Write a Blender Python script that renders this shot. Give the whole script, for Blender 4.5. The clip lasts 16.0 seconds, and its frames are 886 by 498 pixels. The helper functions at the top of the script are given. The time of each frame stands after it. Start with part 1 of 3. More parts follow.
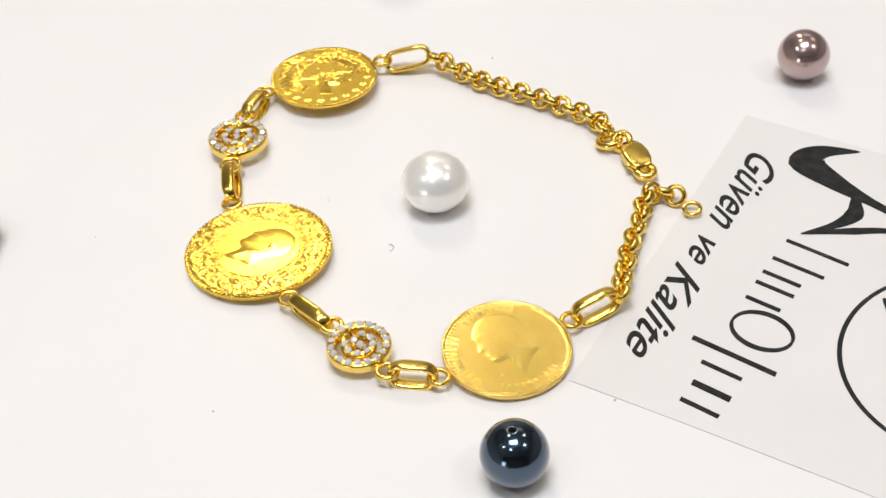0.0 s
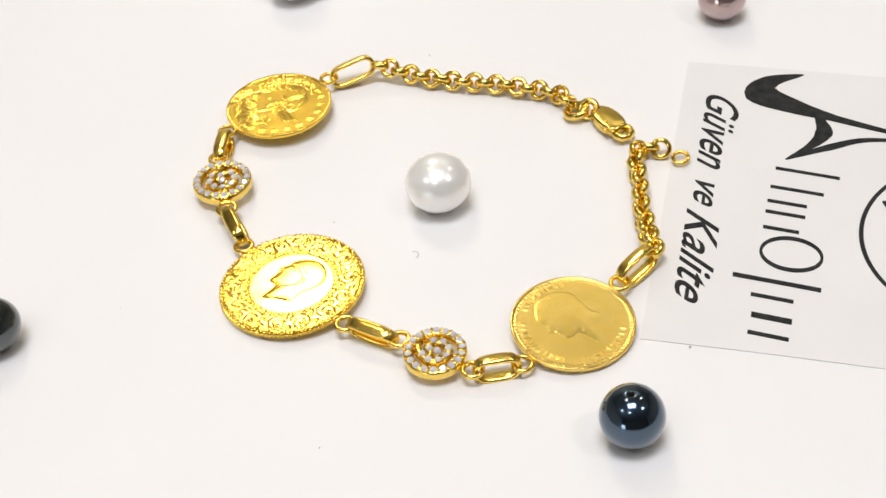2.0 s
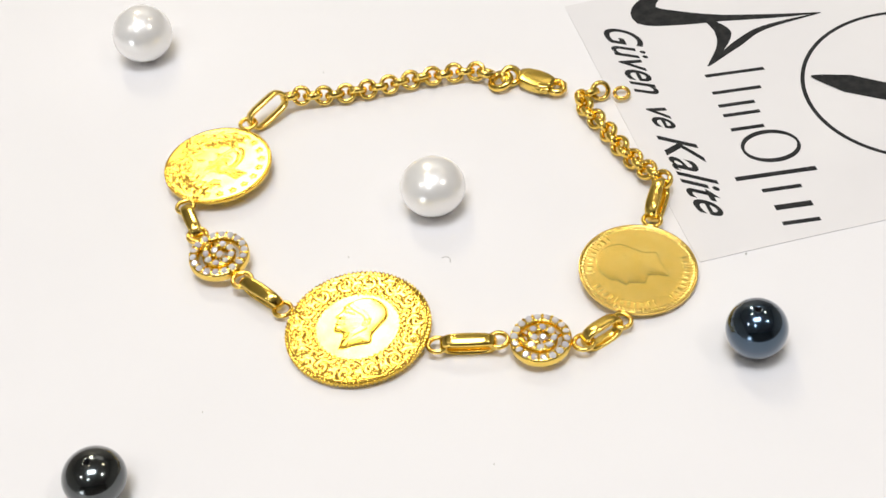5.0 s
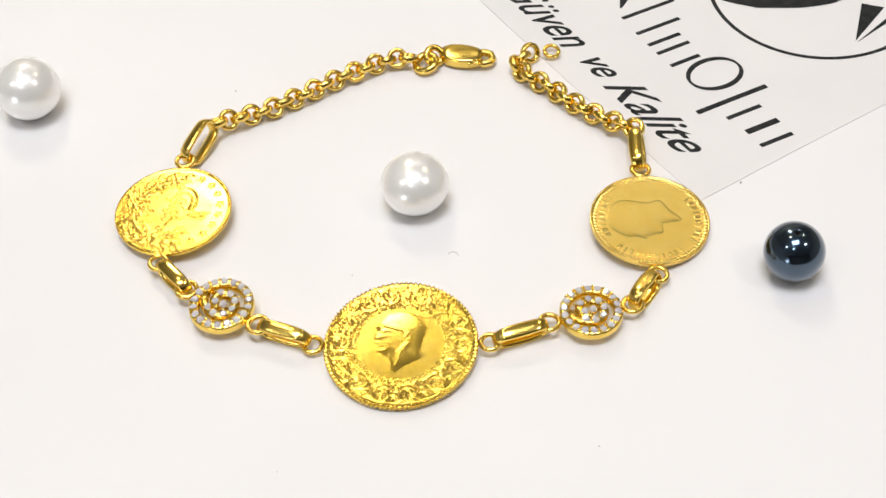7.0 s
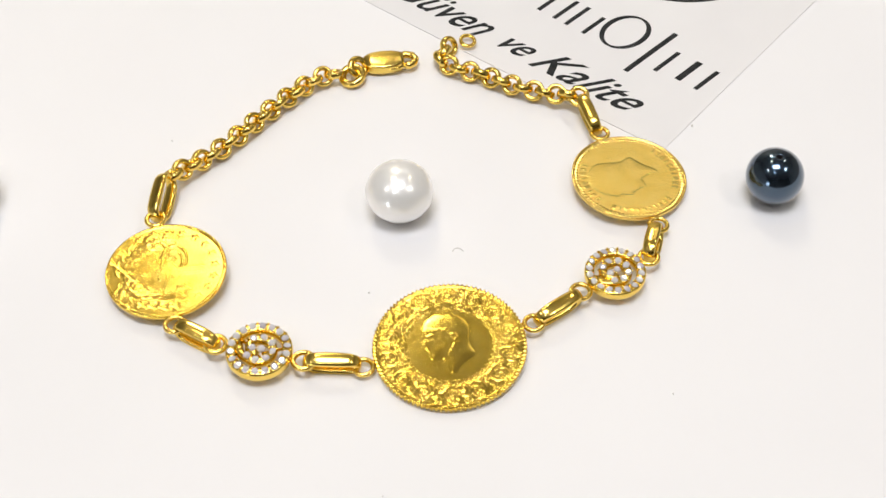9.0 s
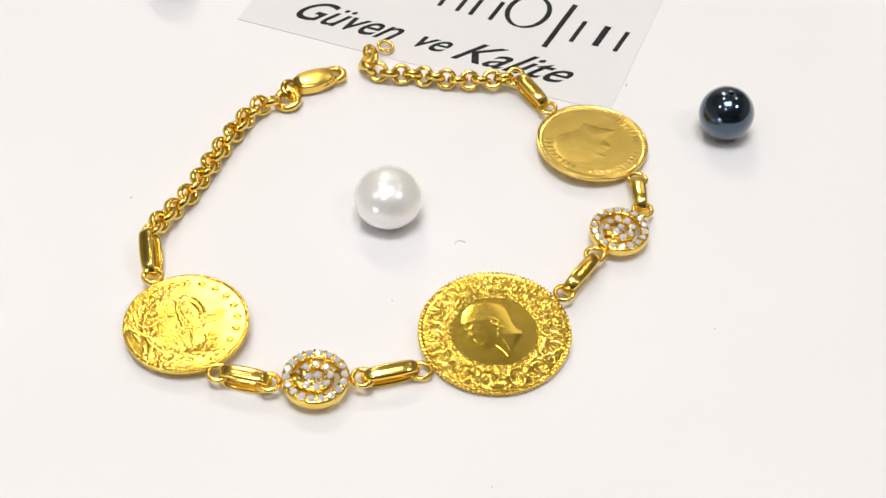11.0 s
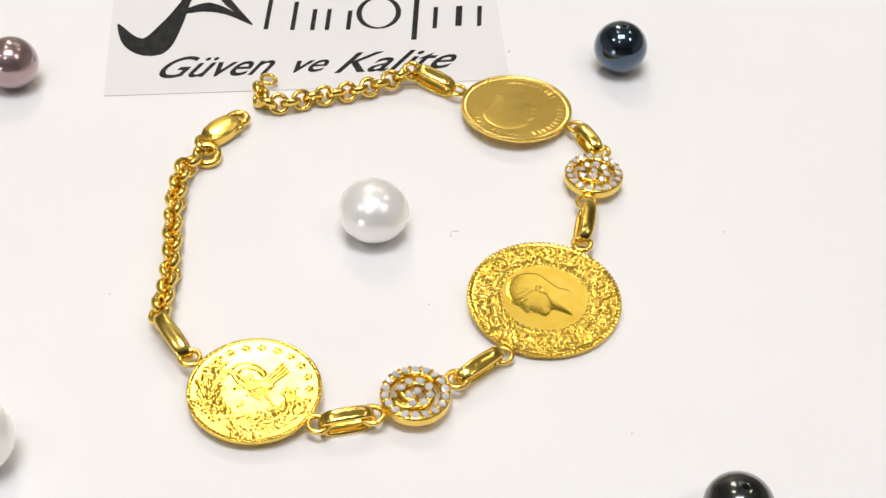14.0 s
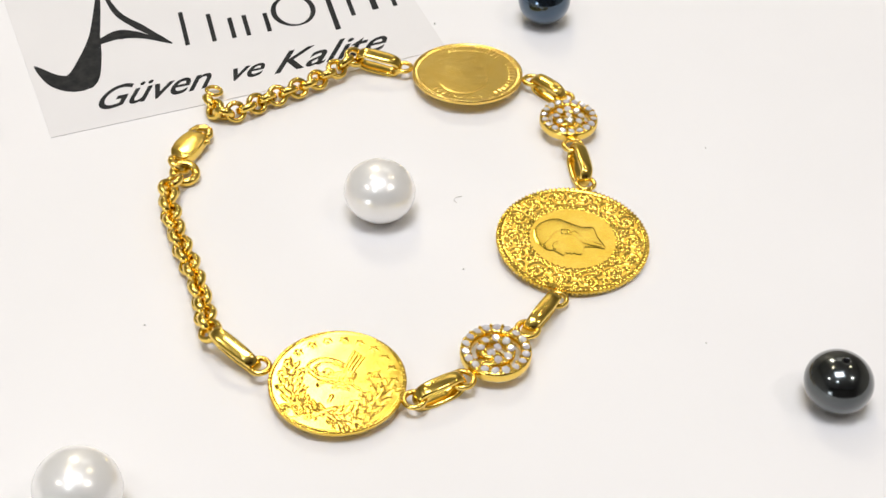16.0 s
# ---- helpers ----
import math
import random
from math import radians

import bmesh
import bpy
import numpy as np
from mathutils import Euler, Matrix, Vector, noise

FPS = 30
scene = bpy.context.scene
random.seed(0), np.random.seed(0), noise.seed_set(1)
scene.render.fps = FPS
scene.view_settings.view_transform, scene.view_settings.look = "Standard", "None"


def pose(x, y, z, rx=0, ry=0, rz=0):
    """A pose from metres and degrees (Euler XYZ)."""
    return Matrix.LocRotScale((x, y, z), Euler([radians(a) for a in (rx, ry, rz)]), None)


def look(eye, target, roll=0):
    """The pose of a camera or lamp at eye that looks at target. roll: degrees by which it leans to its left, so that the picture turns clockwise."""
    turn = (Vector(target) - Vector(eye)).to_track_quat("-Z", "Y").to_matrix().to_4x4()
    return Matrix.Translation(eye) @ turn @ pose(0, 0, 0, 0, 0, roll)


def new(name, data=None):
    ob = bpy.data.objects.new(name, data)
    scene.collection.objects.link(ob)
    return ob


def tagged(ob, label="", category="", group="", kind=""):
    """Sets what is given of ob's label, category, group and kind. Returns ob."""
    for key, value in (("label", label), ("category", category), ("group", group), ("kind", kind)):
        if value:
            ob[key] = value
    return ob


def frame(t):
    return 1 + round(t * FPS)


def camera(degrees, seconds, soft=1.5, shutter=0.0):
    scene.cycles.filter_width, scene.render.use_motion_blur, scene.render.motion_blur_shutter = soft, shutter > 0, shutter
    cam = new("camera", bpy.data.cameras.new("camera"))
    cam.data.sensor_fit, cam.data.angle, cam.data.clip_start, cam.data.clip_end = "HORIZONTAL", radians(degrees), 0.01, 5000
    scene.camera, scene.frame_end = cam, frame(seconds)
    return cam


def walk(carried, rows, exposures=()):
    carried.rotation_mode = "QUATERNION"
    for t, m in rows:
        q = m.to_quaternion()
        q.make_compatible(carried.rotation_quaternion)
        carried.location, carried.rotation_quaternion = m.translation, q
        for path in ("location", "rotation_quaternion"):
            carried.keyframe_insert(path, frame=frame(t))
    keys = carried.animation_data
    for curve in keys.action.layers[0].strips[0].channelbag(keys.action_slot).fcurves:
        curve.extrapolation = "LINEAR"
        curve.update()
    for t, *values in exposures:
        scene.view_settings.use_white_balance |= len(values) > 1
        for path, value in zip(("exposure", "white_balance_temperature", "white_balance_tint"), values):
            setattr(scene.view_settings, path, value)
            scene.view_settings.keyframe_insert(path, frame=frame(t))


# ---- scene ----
cam = camera(31.07, 16.0, soft=1.5)

# The board is turned by hand under a nearly still camera.
ROWS = [
    (0, pose(0.00011, -0.15279, 0.12359, 49.317, 2.711, -2.440)),
    (0.5, pose(0.00021, -0.15255, 0.12453, 49.132, 3.148, -2.777)),
    (1, pose(0.00031, -0.15315, 0.12606, 48.681, 3.804, -3.182)),
    (1.5, pose(-0.00024, -0.15311, 0.12881, 48.183, 4.150, -3.611)),
    (2, pose(0.00023, -0.15334, 0.13081, 47.709, 4.615, -3.993)),
    (2.5, pose(0.00025, -0.15442, 0.13327, 47.185, 4.914, -4.270)),
    (3, pose(-0.00127, -0.15538, 0.13547, 46.748, 4.920, -4.401)),
    (3.5, pose(0.00034, -0.15495, 0.13917, 46.139, 5.119, -4.539)),
    (4, pose(0.00183, -0.15310, 0.14121, 45.582, 5.327, -4.739)),
    (6.5, pose(-0.00141, -0.13517, 0.14400, 41.180, 3.163, -4.640)),
    (7, pose(-0.00014, -0.13351, 0.14436, 40.951, 2.602, -4.281)),
    (7.5, pose(0.00044, -0.13240, 0.14513, 40.832, 2.071, -3.876)),
    (8, pose(0.00078, -0.13288, 0.14553, 40.835, 1.479, -3.423)),
    (8.5, pose(0.00075, -0.13333, 0.14495, 41.027, 0.987, -2.924)),
    (9, pose(0.00050, -0.13321, 0.14526, 41.069, 0.378, -2.455)),
    (11.5, pose(0.00031, -0.13765, 0.13864, 43.648, -1.988, -0.820)),
    (12, pose(0.00035, -0.13864, 0.13605, 44.383, -2.224, -0.756)),
    (12.5, pose(0.00005, -0.13913, 0.13466, 44.967, -2.308, -0.786)),
    (13, pose(-0.00075, -0.13894, 0.13253, 45.575, -2.523, -0.922)),
    (13.5, pose(-0.00048, -0.13914, 0.13087, 46.095, -2.448, -1.140)),
    (14, pose(-0.00021, -0.13949, 0.12948, 46.534, -2.200, -1.447)),
    (14.5, pose(0.00010, -0.13915, 0.12764, 47.093, -1.885, -1.732)),
    (15, pose(0.00037, -0.13936, 0.12605, 47.612, -1.558, -2.041)),
    (15.5, pose(0.00091, -0.13935, 0.12372, 48.156, -1.367, -2.151)),
    (16, pose(-0.00049, -0.14382, 0.12110, 48.614, -1.335, -2.030)),
]

EXPOSURE = [(0.0, 0.09), (16.0, 0.09)]
walk(cam, ROWS, EXPOSURE)

MM = 0.001


def turned(t):
    """The board's turn at t seconds."""
    s = (t - 8.0) / 8.0
    degrees = ((((7.071 * s + 2.179) * s - 18.35) * s - 2.297) * s + 82.71) * s + 2.418
    return pose(0, 0, 0, 0, 0, degrees)


# ---- light ----
world = bpy.data.worlds.new("room_air")
world.use_nodes = True
world.node_tree.nodes["Background"].inputs[0].default_value = (0.9, 0.95, 1.0, 1)
world.node_tree.nodes["Background"].inputs[1].default_value = 0.05
scene.world = world

CEILING = 1.8
LAMPS = [  # x, y, width, depth, watts, colour
    (-0.08, -0.22, 0.75, 0.45, 19.2, (0.905, 0.93, 0.99)),
    (-1.30, -0.50, 0.16, 0.16, 4.2, (1.0, 0.94, 0.88)),
    (1.15, -0.50, 0.16, 0.16, 6.4, (1.0, 0.94, 0.88)),
    (-0.45, -0.98, 0.14, 0.14, 3.0, (0.93, 0.97, 1.0)),
    (-0.43, 0.60, 0.15, 0.15, 2.6, (1.0, 0.84, 0.56)),
    (1.06, 0.75, 0.15, 0.15, 2.6, (1.0, 0.84, 0.56)),
    (-0.34, 1.90, 0.25, 0.36, 10.0, (1.0, 0.90, 0.68)),
    # added fill, placed where the wreath coin mirrors it late in the turn
    (-0.22, 1.52, 0.26, 0.22, 3.2, (1.0, 0.94, 0.80)),
    # broad dim panel added so the bust and large coins reflect pale
    (0.62, 1.78, 0.90, 0.85, 2.3, (1.0, 0.95, 0.86)),
]


def add_lamps():
    for x, y, w, d, watts, colour in LAMPS:
        data = bpy.data.lights.new("ceiling_lamp", "AREA")
        data.shape, data.size, data.size_y, data.energy, data.color = "RECTANGLE", w, d, watts, colour
        ob = new("ceiling_lamp", data)
        ob.matrix_world = look((x, y, CEILING - 0.02), (x, y, 0))


add_lamps()


# ---- materials ----
def material(name):
    m = bpy.data.materials.new(name)
    m.use_nodes = True
    nt = m.node_tree
    return m, nt, nt.nodes["Principled BSDF"]


def node(nt, kind, **values):
    n = nt.nodes.new(kind)
    for key, value in values.items():
        n.inputs[key.replace("_", " ")].default_value = value
    return n


def ramp(nt, source, stops):
    r = nt.nodes.new("ShaderNodeValToRGB")
    e = r.color_ramp.elements
    while len(e) < len(stops):
        e.new(0.5)
    for el, (p, c) in zip(e, stops):
        el.position, el.color = p, (*c, 1) if len(c) == 3 else c
    nt.links.new(source, r.inputs[0])
    return r


def coords(nt):
    return nt.nodes.new("ShaderNodeTexCoord").outputs["Object"]


def surface(name, colours, rough, metal=0.0, scale=900.0, fine=6000.0, bump=0.1, depth=0.00004, **extra):
    """Colour that drifts over a wide noise, roughness and relief that follow a fine one."""
    m, nt, b = material(name)
    c = coords(nt)
    wide = node(nt, "ShaderNodeTexNoise", Scale=scale, Detail=4.0)
    small = node(nt, "ShaderNodeTexNoise", Scale=fine, Detail=3.0)
    nt.links.new(c, wide.inputs["Vector"]), nt.links.new(c, small.inputs["Vector"])
    r = ramp(nt, wide.outputs["Fac"], [(0.3, colours[0]), (0.7, colours[1])])
    nt.links.new(r.outputs[0], b.inputs["Base Color"])
    spread = nt.nodes.new("ShaderNodeMapRange")
    spread.inputs["To Min"].default_value, spread.inputs["To Max"].default_value = rough
    nt.links.new(small.outputs["Fac"], spread.inputs["Value"])
    nt.links.new(spread.outputs[0], b.inputs["Roughness"])
    b.inputs["Metallic"].default_value = metal
    if bump:
        k = node(nt, "ShaderNodeBump", Strength=bump, Distance=depth)
        nt.links.new(small.outputs["Fac"], k.inputs["Height"])
        nt.links.new(k.outputs[0], b.inputs["Normal"])
    for key, value in extra.items():
        b.inputs[key.replace("_", " ")].default_value = value
    return m


GOLD_A, GOLD_B = (0.91, 0.635, 0.12), (0.97, 0.705, 0.17)
gold = surface("polished_gold", (GOLD_A, GOLD_B), (0.13, 0.24), 1.0, 400, 3000, 0.06, 0.00002)
gold_coin = surface("struck_gold", ((0.90, 0.61, 0.08), (0.96, 0.68, 0.125)), (0.12, 0.19), 1.0, 500, 5000, 0.04, 0.00002)
gold_satin = surface("worn_gold", ((0.89, 0.62, 0.14), (0.95, 0.69, 0.19)), (0.22, 0.30), 1.0, 500, 5000, 0.04, 0.00002)
paper = surface("white_board", ((0.815, 0.80, 0.805), (0.845, 0.83, 0.835)), (0.45, 0.6), 0.0, 18, 2500, 0.03, 0.00003)
film = surface("milky_film", ((0.755, 0.735, 0.735), (0.785, 0.765, 0.76)), (0.6, 0.75), 0.0, 60, 1800, 0.03, 0.00003, IOR=1.38)
ink = surface("black_print", ((0.012, 0.013, 0.014), (0.03, 0.03, 0.03)), (0.7, 0.85), 0.0, 900, 4000, 0.0, IOR=1.3)
stone_mat = surface("clear_stone", ((0.92, 0.91, 0.94), (0.98, 0.97, 0.99)), (0.0, 0.04), 0.38, 900, 3000, 0.0, IOR=2.3)


def vary_stones():
    """Gives each stone its own base colour, white to pale violet, in place of sparkle."""
    nt = stone_mat.node_tree
    info = nt.nodes.new("ShaderNodeObjectInfo")
    r = ramp(nt, info.outputs["Random"], [(0.0, (1.0, 1.0, 1.0)), (0.5, (0.96, 0.94, 0.97)), (0.8, (0.80, 0.76, 0.82)), (1.0, (1.0, 0.98, 0.96))])
    nt.links.new(r.outputs[0], nt.nodes["Principled BSDF"].inputs["Base Color"])


vary_stones()
lint_mat = surface("grey_lint", ((0.64, 0.62, 0.60), (0.74, 0.72, 0.70)), (0.7, 0.9), 0.0, 900, 3000, 0.0)
# near-black puts the shade inside the drilled holes into their colour
hole_shade_mat = surface("drill_hole_shade", ((0.006, 0.006, 0.007), (0.012, 0.012, 0.012)), (0.8, 0.9), 0.0, 900, 3000, 0.0)
white_pearl = surface("white_nacre", ((0.94, 0.92, 0.89), (0.97, 0.955, 0.93)), (0.26, 0.32), 0.30, 60, 300, 0.0, 0.00003, Coat_Weight=1.0, Coat_Roughness=0.14, Coat_IOR=1.9)
blue_pearl = surface("blue_black_nacre", ((0.045, 0.078, 0.125), (0.065, 0.105, 0.155)), (0.12, 0.18), 0.95, 200, 2500, 0.03, 0.00002, Coat_Weight=1.0, Coat_Roughness=0.04, Thin_Film_Thickness=240.0, Thin_Film_IOR=1.45)
grey_pearl = surface("grey_black_nacre", ((0.070, 0.080, 0.086), (0.105, 0.115, 0.115)), (0.14, 0.2), 0.95, 200, 2500, 0.03, 0.00002, Coat_Weight=1.0, Coat_Roughness=0.05)
mauve_pearl = surface("mauve_nacre", ((0.42, 0.29, 0.31), (0.52, 0.39, 0.36)), (0.16, 0.24), 0.8, 220, 2500, 0.03, 0.00002, Coat_Weight=0.9, Coat_Roughness=0.07, Thin_Film_Thickness=420.0, Thin_Film_IOR=1.6)
plaster = surface("wall_paint", ((0.50, 0.48, 0.45), (0.57, 0.55, 0.52)), (0.6, 0.8), 0.0, 3, 60, 0.05, 0.001)
# dark brown for an added wall that darkens reflections in gold and pearls
dark_stand_in = surface("dark_reflection_wall", ((0.07, 0.054, 0.04), (0.12, 0.094, 0.07)), (0.4, 0.6), 0.0, 5, 60, 0.1, 0.001)
floor_mat = surface("grey_floor", ((0.22, 0.21, 0.20), (0.30, 0.29, 0.28)), (0.4, 0.6), 0.0, 4, 60, 0.05, 0.001)
counter_mat = surface("counter_laminate", ((0.70, 0.69, 0.67), (0.76, 0.75, 0.73)), (0.4, 0.55), 0.0, 12, 900, 0.03, 0.0001)


# ---- mesh helpers ----
def mesh_of(name, bm, mat, smooth=True):
    me = bpy.data.meshes.new(name)
    bm.to_mesh(me)
    bm.free()
    for p in me.polygons:
        p.use_smooth = smooth
    me.materials.append(mat)
    return me


def part(name, bm, mat, parent=None, label="", smooth=True, at=None):
    """Links a bmesh, or a mesh, as one object under a thing or a part."""
    me = bm if isinstance(bm, bpy.types.Mesh) else mesh_of(name, bm, mat, smooth)
    ob = new(name, me)
    if parent:
        ob.parent = parent
    if at:
        ob.matrix_basis = at
    return tagged(ob, label)


def box(bm, x0, x1, y0, y1, z0, z1):
    vs = [bm.verts.new((x, y, z)) for z in (z0, z1) for y in (y0, y1) for x in (x0, x1)]
    for f in ((0, 2, 3, 1), (4, 5, 7, 6), (0, 1, 5, 4), (1, 3, 7, 5), (3, 2, 6, 7), (2, 0, 4, 6)):
        bm.faces.new([vs[i] for i in f])


def lathe(bm, profile, steps=48):
    """Turns (radius, height) pairs about z; a radius of 0 closes the end."""
    rings = []
    for r, z in profile:
        if r < 1e-9:
            rings.append([bm.verts.new((0, 0, z))])
        else:
            rings.append([bm.verts.new((r * math.cos(a), r * math.sin(a), z)) for a in (2 * math.pi * k / steps for k in range(steps))])
    for a, b in zip(rings, rings[1:]):
        for k in range(steps):
            j = (k + 1) % steps
            if len(a) == 1:
                bm.faces.new((a[0], b[k], b[j]))
            elif len(b) == 1:
                bm.faces.new((a[k], a[j], b[0]))
            else:
                bm.faces.new((a[k], a[j], b[j], b[k]))


def sweep(bm, path, profile, closed=True, ends=True):
    """Sweeps profile pairs (out, up) along path: rows of (place, out, up)."""
    rings = [[bm.verts.new(p + o * a + u * b) for a, b in profile] for p, o, u in path]
    n, m = len(rings), len(profile)
    for i in range(n if closed else n - 1):
        a, b = rings[i], rings[(i + 1) % n]
        for k in range(m):
            j = (k + 1) % m
            bm.faces.new((a[k], b[k], b[j], a[j]))
    if not closed and ends:
        bm.faces.new(rings[0])
        bm.faces.new(list(reversed(rings[-1])))


def oval_profile(a, b, n=10, power=2.0):
    out = []
    for k in range(n):
        t = 2 * math.pi * k / n
        c, s = math.cos(t), math.sin(t)
        out.append((a * math.copysign(abs(c) ** (2 / power), c), b * math.copysign(abs(s) ** (2 / power), s)))
    return out


def torus(bm, radius, wire, steps=28, around=10):
    Z = Vector((0, 0, 1))
    path = []
    for k in range(steps):
        a = 2 * math.pi * k / steps
        d = Vector((math.cos(a), math.sin(a), 0))
        path.append((d * radius, d, Z))
    sweep(bm, path, oval_profile(wire, wire, around))


def stadium(bm, length, width, band, thick, steps=14):
    """A long link in the xy plane: two straight bars and two round ends."""
    Z = Vector((0, 0, 1))
    r, half, path = width / 2, length / 2 - width / 2, []
    for side in (1, -1):
        for k in range(steps + 1):
            a = -math.pi / 2 + math.pi * k / steps
            d = Vector((side * math.cos(a), side * math.sin(a), 0))
            p = Vector((side * half, 0, 0)) + d * r
            mid = 1 - min(1.0, abs(p.x) / (length / 2)) ** 2
            path.append((p, d, Z * (0.82 + 0.18 * mid)))
    bowed = []
    for i, (p, d, u) in enumerate(path):  # the long bars are finely divided, bow outwards and broaden at the middle
        bowed.append((p, d, u))
        q, e, w = path[(i + 1) % len(path)]
        if abs(q.x - p.x) > half:
            for k in range(1, 10):
                x = p.x + (q.x - p.x) * k / 10
                mid = 1 - (abs(x) / (length / 2)) ** 2
                bowed.append((Vector((x, p.y * (1 + 0.04 * mid), 0)), d, Z * (0.82 + 0.18 * mid)))
    sweep(bm, bowed, oval_profile(thick / 2, band / 2, 12, 3.0))


def tube(bm, points, wire, around=8):
    """A round wire along open points."""
    path = []
    for i, p in enumerate(points):
        d = (points[min(i + 1, len(points) - 1)] - points[max(i - 1, 0)]).normalized()
        o = d.cross(Vector((0, 0, 1)))
        o = o.normalized() if o.length > 1e-6 else Vector((1, 0, 0))
        path.append((p, o, o.cross(d)))
    sweep(bm, path, oval_profile(wire, wire, around), closed=False)


def along(points, spacing, start=0.0):
    """Places and directions every spacing along a smoothed polyline."""
    pts = [Vector(p) for p in points]
    fine = []
    for i in range(len(pts) - 1):
        p0, p1, p2, p3 = pts[max(i - 1, 0)], pts[i], pts[i + 1], pts[min(i + 2, len(pts) - 1)]
        for k in range(12):
            t = k / 12
            fine.append(0.5 * (2 * p1 + (p2 - p0) * t + (2 * p0 - 5 * p1 + 4 * p2 - p3) * t * t + (3 * p1 - p0 - 3 * p2 + p3) * t ** 3))
    fine.append(pts[-1])
    out, want, gone = [], start, 0.0
    for a, b in zip(fine, fine[1:]):
        step = (b - a).length
        while step > 0 and want <= gone + step:
            out.append((a.lerp(b, (want - gone) / step), (b - a).normalized()))
            want += spacing
        gone += step
    return out


MOVED = []  # things that ride on the turning board, with their places on it


def rides(ob, x=0.0, y=0.0, z=0.0, rx=0.0, ry=0.0, rz=0.0):
    base = pose(x * MM, y * MM, z * MM, rx, ry, rz)
    ob.matrix_basis = turned(0.0) @ base
    MOVED.append((ob, base))
    return ob


def lie(x, y):
    """Height in mm of the board's sheet, which is bowed up a little round its middle."""
    s = min(max((math.hypot(x, y) - 10.0) / 40.0, 0.0), 1.0)
    return -0.2 + 0.78 * s * s * (3 - 2 * s)


def curve_of(points, n=8):
    """A closed smooth outline through points."""
    out, m = [], len(points)
    for i in range(m):
        p0, p1, p2, p3 = (Vector(points[(i + k - 1) % m]) for k in range(4))
        for k in range(n):
            t = k / n
            q = 0.5 * (2 * p1 + (p2 - p0) * t + (2 * p0 - 5 * p1 + 4 * p2 - p3) * t * t + (3 * p1 - p0 - 3 * p2 + p3) * t ** 3)
            out.append((q.x, q.y))
    return out


# ---- the room ----
def room():
    def slab(name, x0, x1, y0, y1, z0, z1, mat, label):
        bm = bmesh.new()
        box(bm, x0, x1, y0, y1, z0, z1)
        return tagged(part(name, bm, mat, smooth=False), label, name.split("_")[0], kind="structure")

    slab("floor", -2.6, 2.6, -2.6, 2.6, -1.0, -0.9, floor_mat, "plain grey showroom floor under the counter")
    slab("ceiling", -2.6, 2.6, -2.6, 2.6, CEILING, CEILING + 0.1, plaster, "pale grey-beige painted ceiling with small downlights")
    slab("wall_north", -2.5, 2.5, 2.5, 2.6, -0.9, CEILING, plaster, "plain pale grey-beige painted wall")
    slab("wall_east", 2.5, 2.6, -2.6, 2.6, -0.9, CEILING, plaster, "plain pale grey-beige painted wall")
    slab("wall_west", -2.6, -2.5, -2.6, 2.6, -0.9, CEILING, plaster, "plain pale grey-beige painted wall")
    bm = bmesh.new()  # unseen dark wall added behind the camera to darken reflections, with a window opening
    x0, x1, z0, z1 = -2.35, -1.55, 0.1, 0.75
    box(bm, -2.5, x0, -2.6, -2.5, -0.9, CEILING)
    box(bm, x1, 2.5, -2.6, -2.5, -0.9, CEILING)
    box(bm, x0, x1, -2.6, -2.5, -0.9, z0)
    box(bm, x0, x1, -2.6, -2.5, z1, CEILING)
    tagged(part("wall_south", bm, dark_stand_in, smooth=False), "unseen dark brown wall added to darken reflections, with a small window", "wall", kind="structure")
    m, nt, b = material("daylight")
    b.inputs["Emission Color"].default_value = (0.9, 0.96, 1.0, 1)
    b.inputs["Emission Strength"].default_value = 6.0
    bm = bmesh.new()
    box(bm, x0 - 0.2, x1 + 0.2, -2.75, -2.70, z0 - 0.2, z1 + 0.2)
    tagged(part("backdrop", bm, m, smooth=False), "bright pale daylight outside the window", "backdrop", kind="structure")
    bm = bmesh.new()
    box(bm, -0.7, 0.7, -0.45, 0.7, -0.05, -0.012)
    bmesh.ops.bevel(bm, geom=bm.edges[:], offset=0.004, segments=2, affect="EDGES")
    counter = part("counter", bm, counter_mat, label="pale laminate shop counter under the white board", smooth=False)
    tagged(counter, category="counter")
    bm = bmesh.new()
    box(bm, -0.66, 0.66, -0.40, 0.66, -0.9, -0.05)
    part("cabinet_body", bm, counter_mat, counter, smooth=False)
    bm = bmesh.new()
    dish = [(r * MM, lie(r, 0) * MM) for r in (80, 60, *range(52, 8, -2))]
    lathe(bm, [(0, -0.012), (0.338, -0.012), (0.340, -0.010), (0.340, -0.001), (0.338, 0.0005), *dish, (0, lie(0, 0) * MM)], 128)
    board = part("board", bm, paper)
    tagged(board, "round white matt board, turned slowly by hand", "board", kind="structure")
    rides(board)


room()


# ---- coins ----
def inside(px, py, polygon):
    """Signed distance to a closed polygon, positive within it."""
    best, odd = np.full(px.shape, 9.0), np.zeros(px.shape, bool)
    for (ax, ay), (bx, by) in zip(polygon, polygon[1:] + polygon[:1]):
        ex, ey, wx, wy = bx - ax, by - ay, px - ax, py - ay
        t = np.clip((wx * ex + wy * ey) / (ex * ex + ey * ey), 0, 1)
        best = np.minimum(best, np.hypot(wx - ex * t, wy - ey * t))
        cross = (ay > py) != (by > py)
        odd ^= cross & (px < ex * (py - ay) / (ey if abs(ey) > 1e-9 else 1e-9) + ax)
    return np.where(odd, best, -best)


def step(v, a, b):
    t = np.clip((v - a) / (b - a), 0, 1)
    return t * t * (3 - 2 * t)


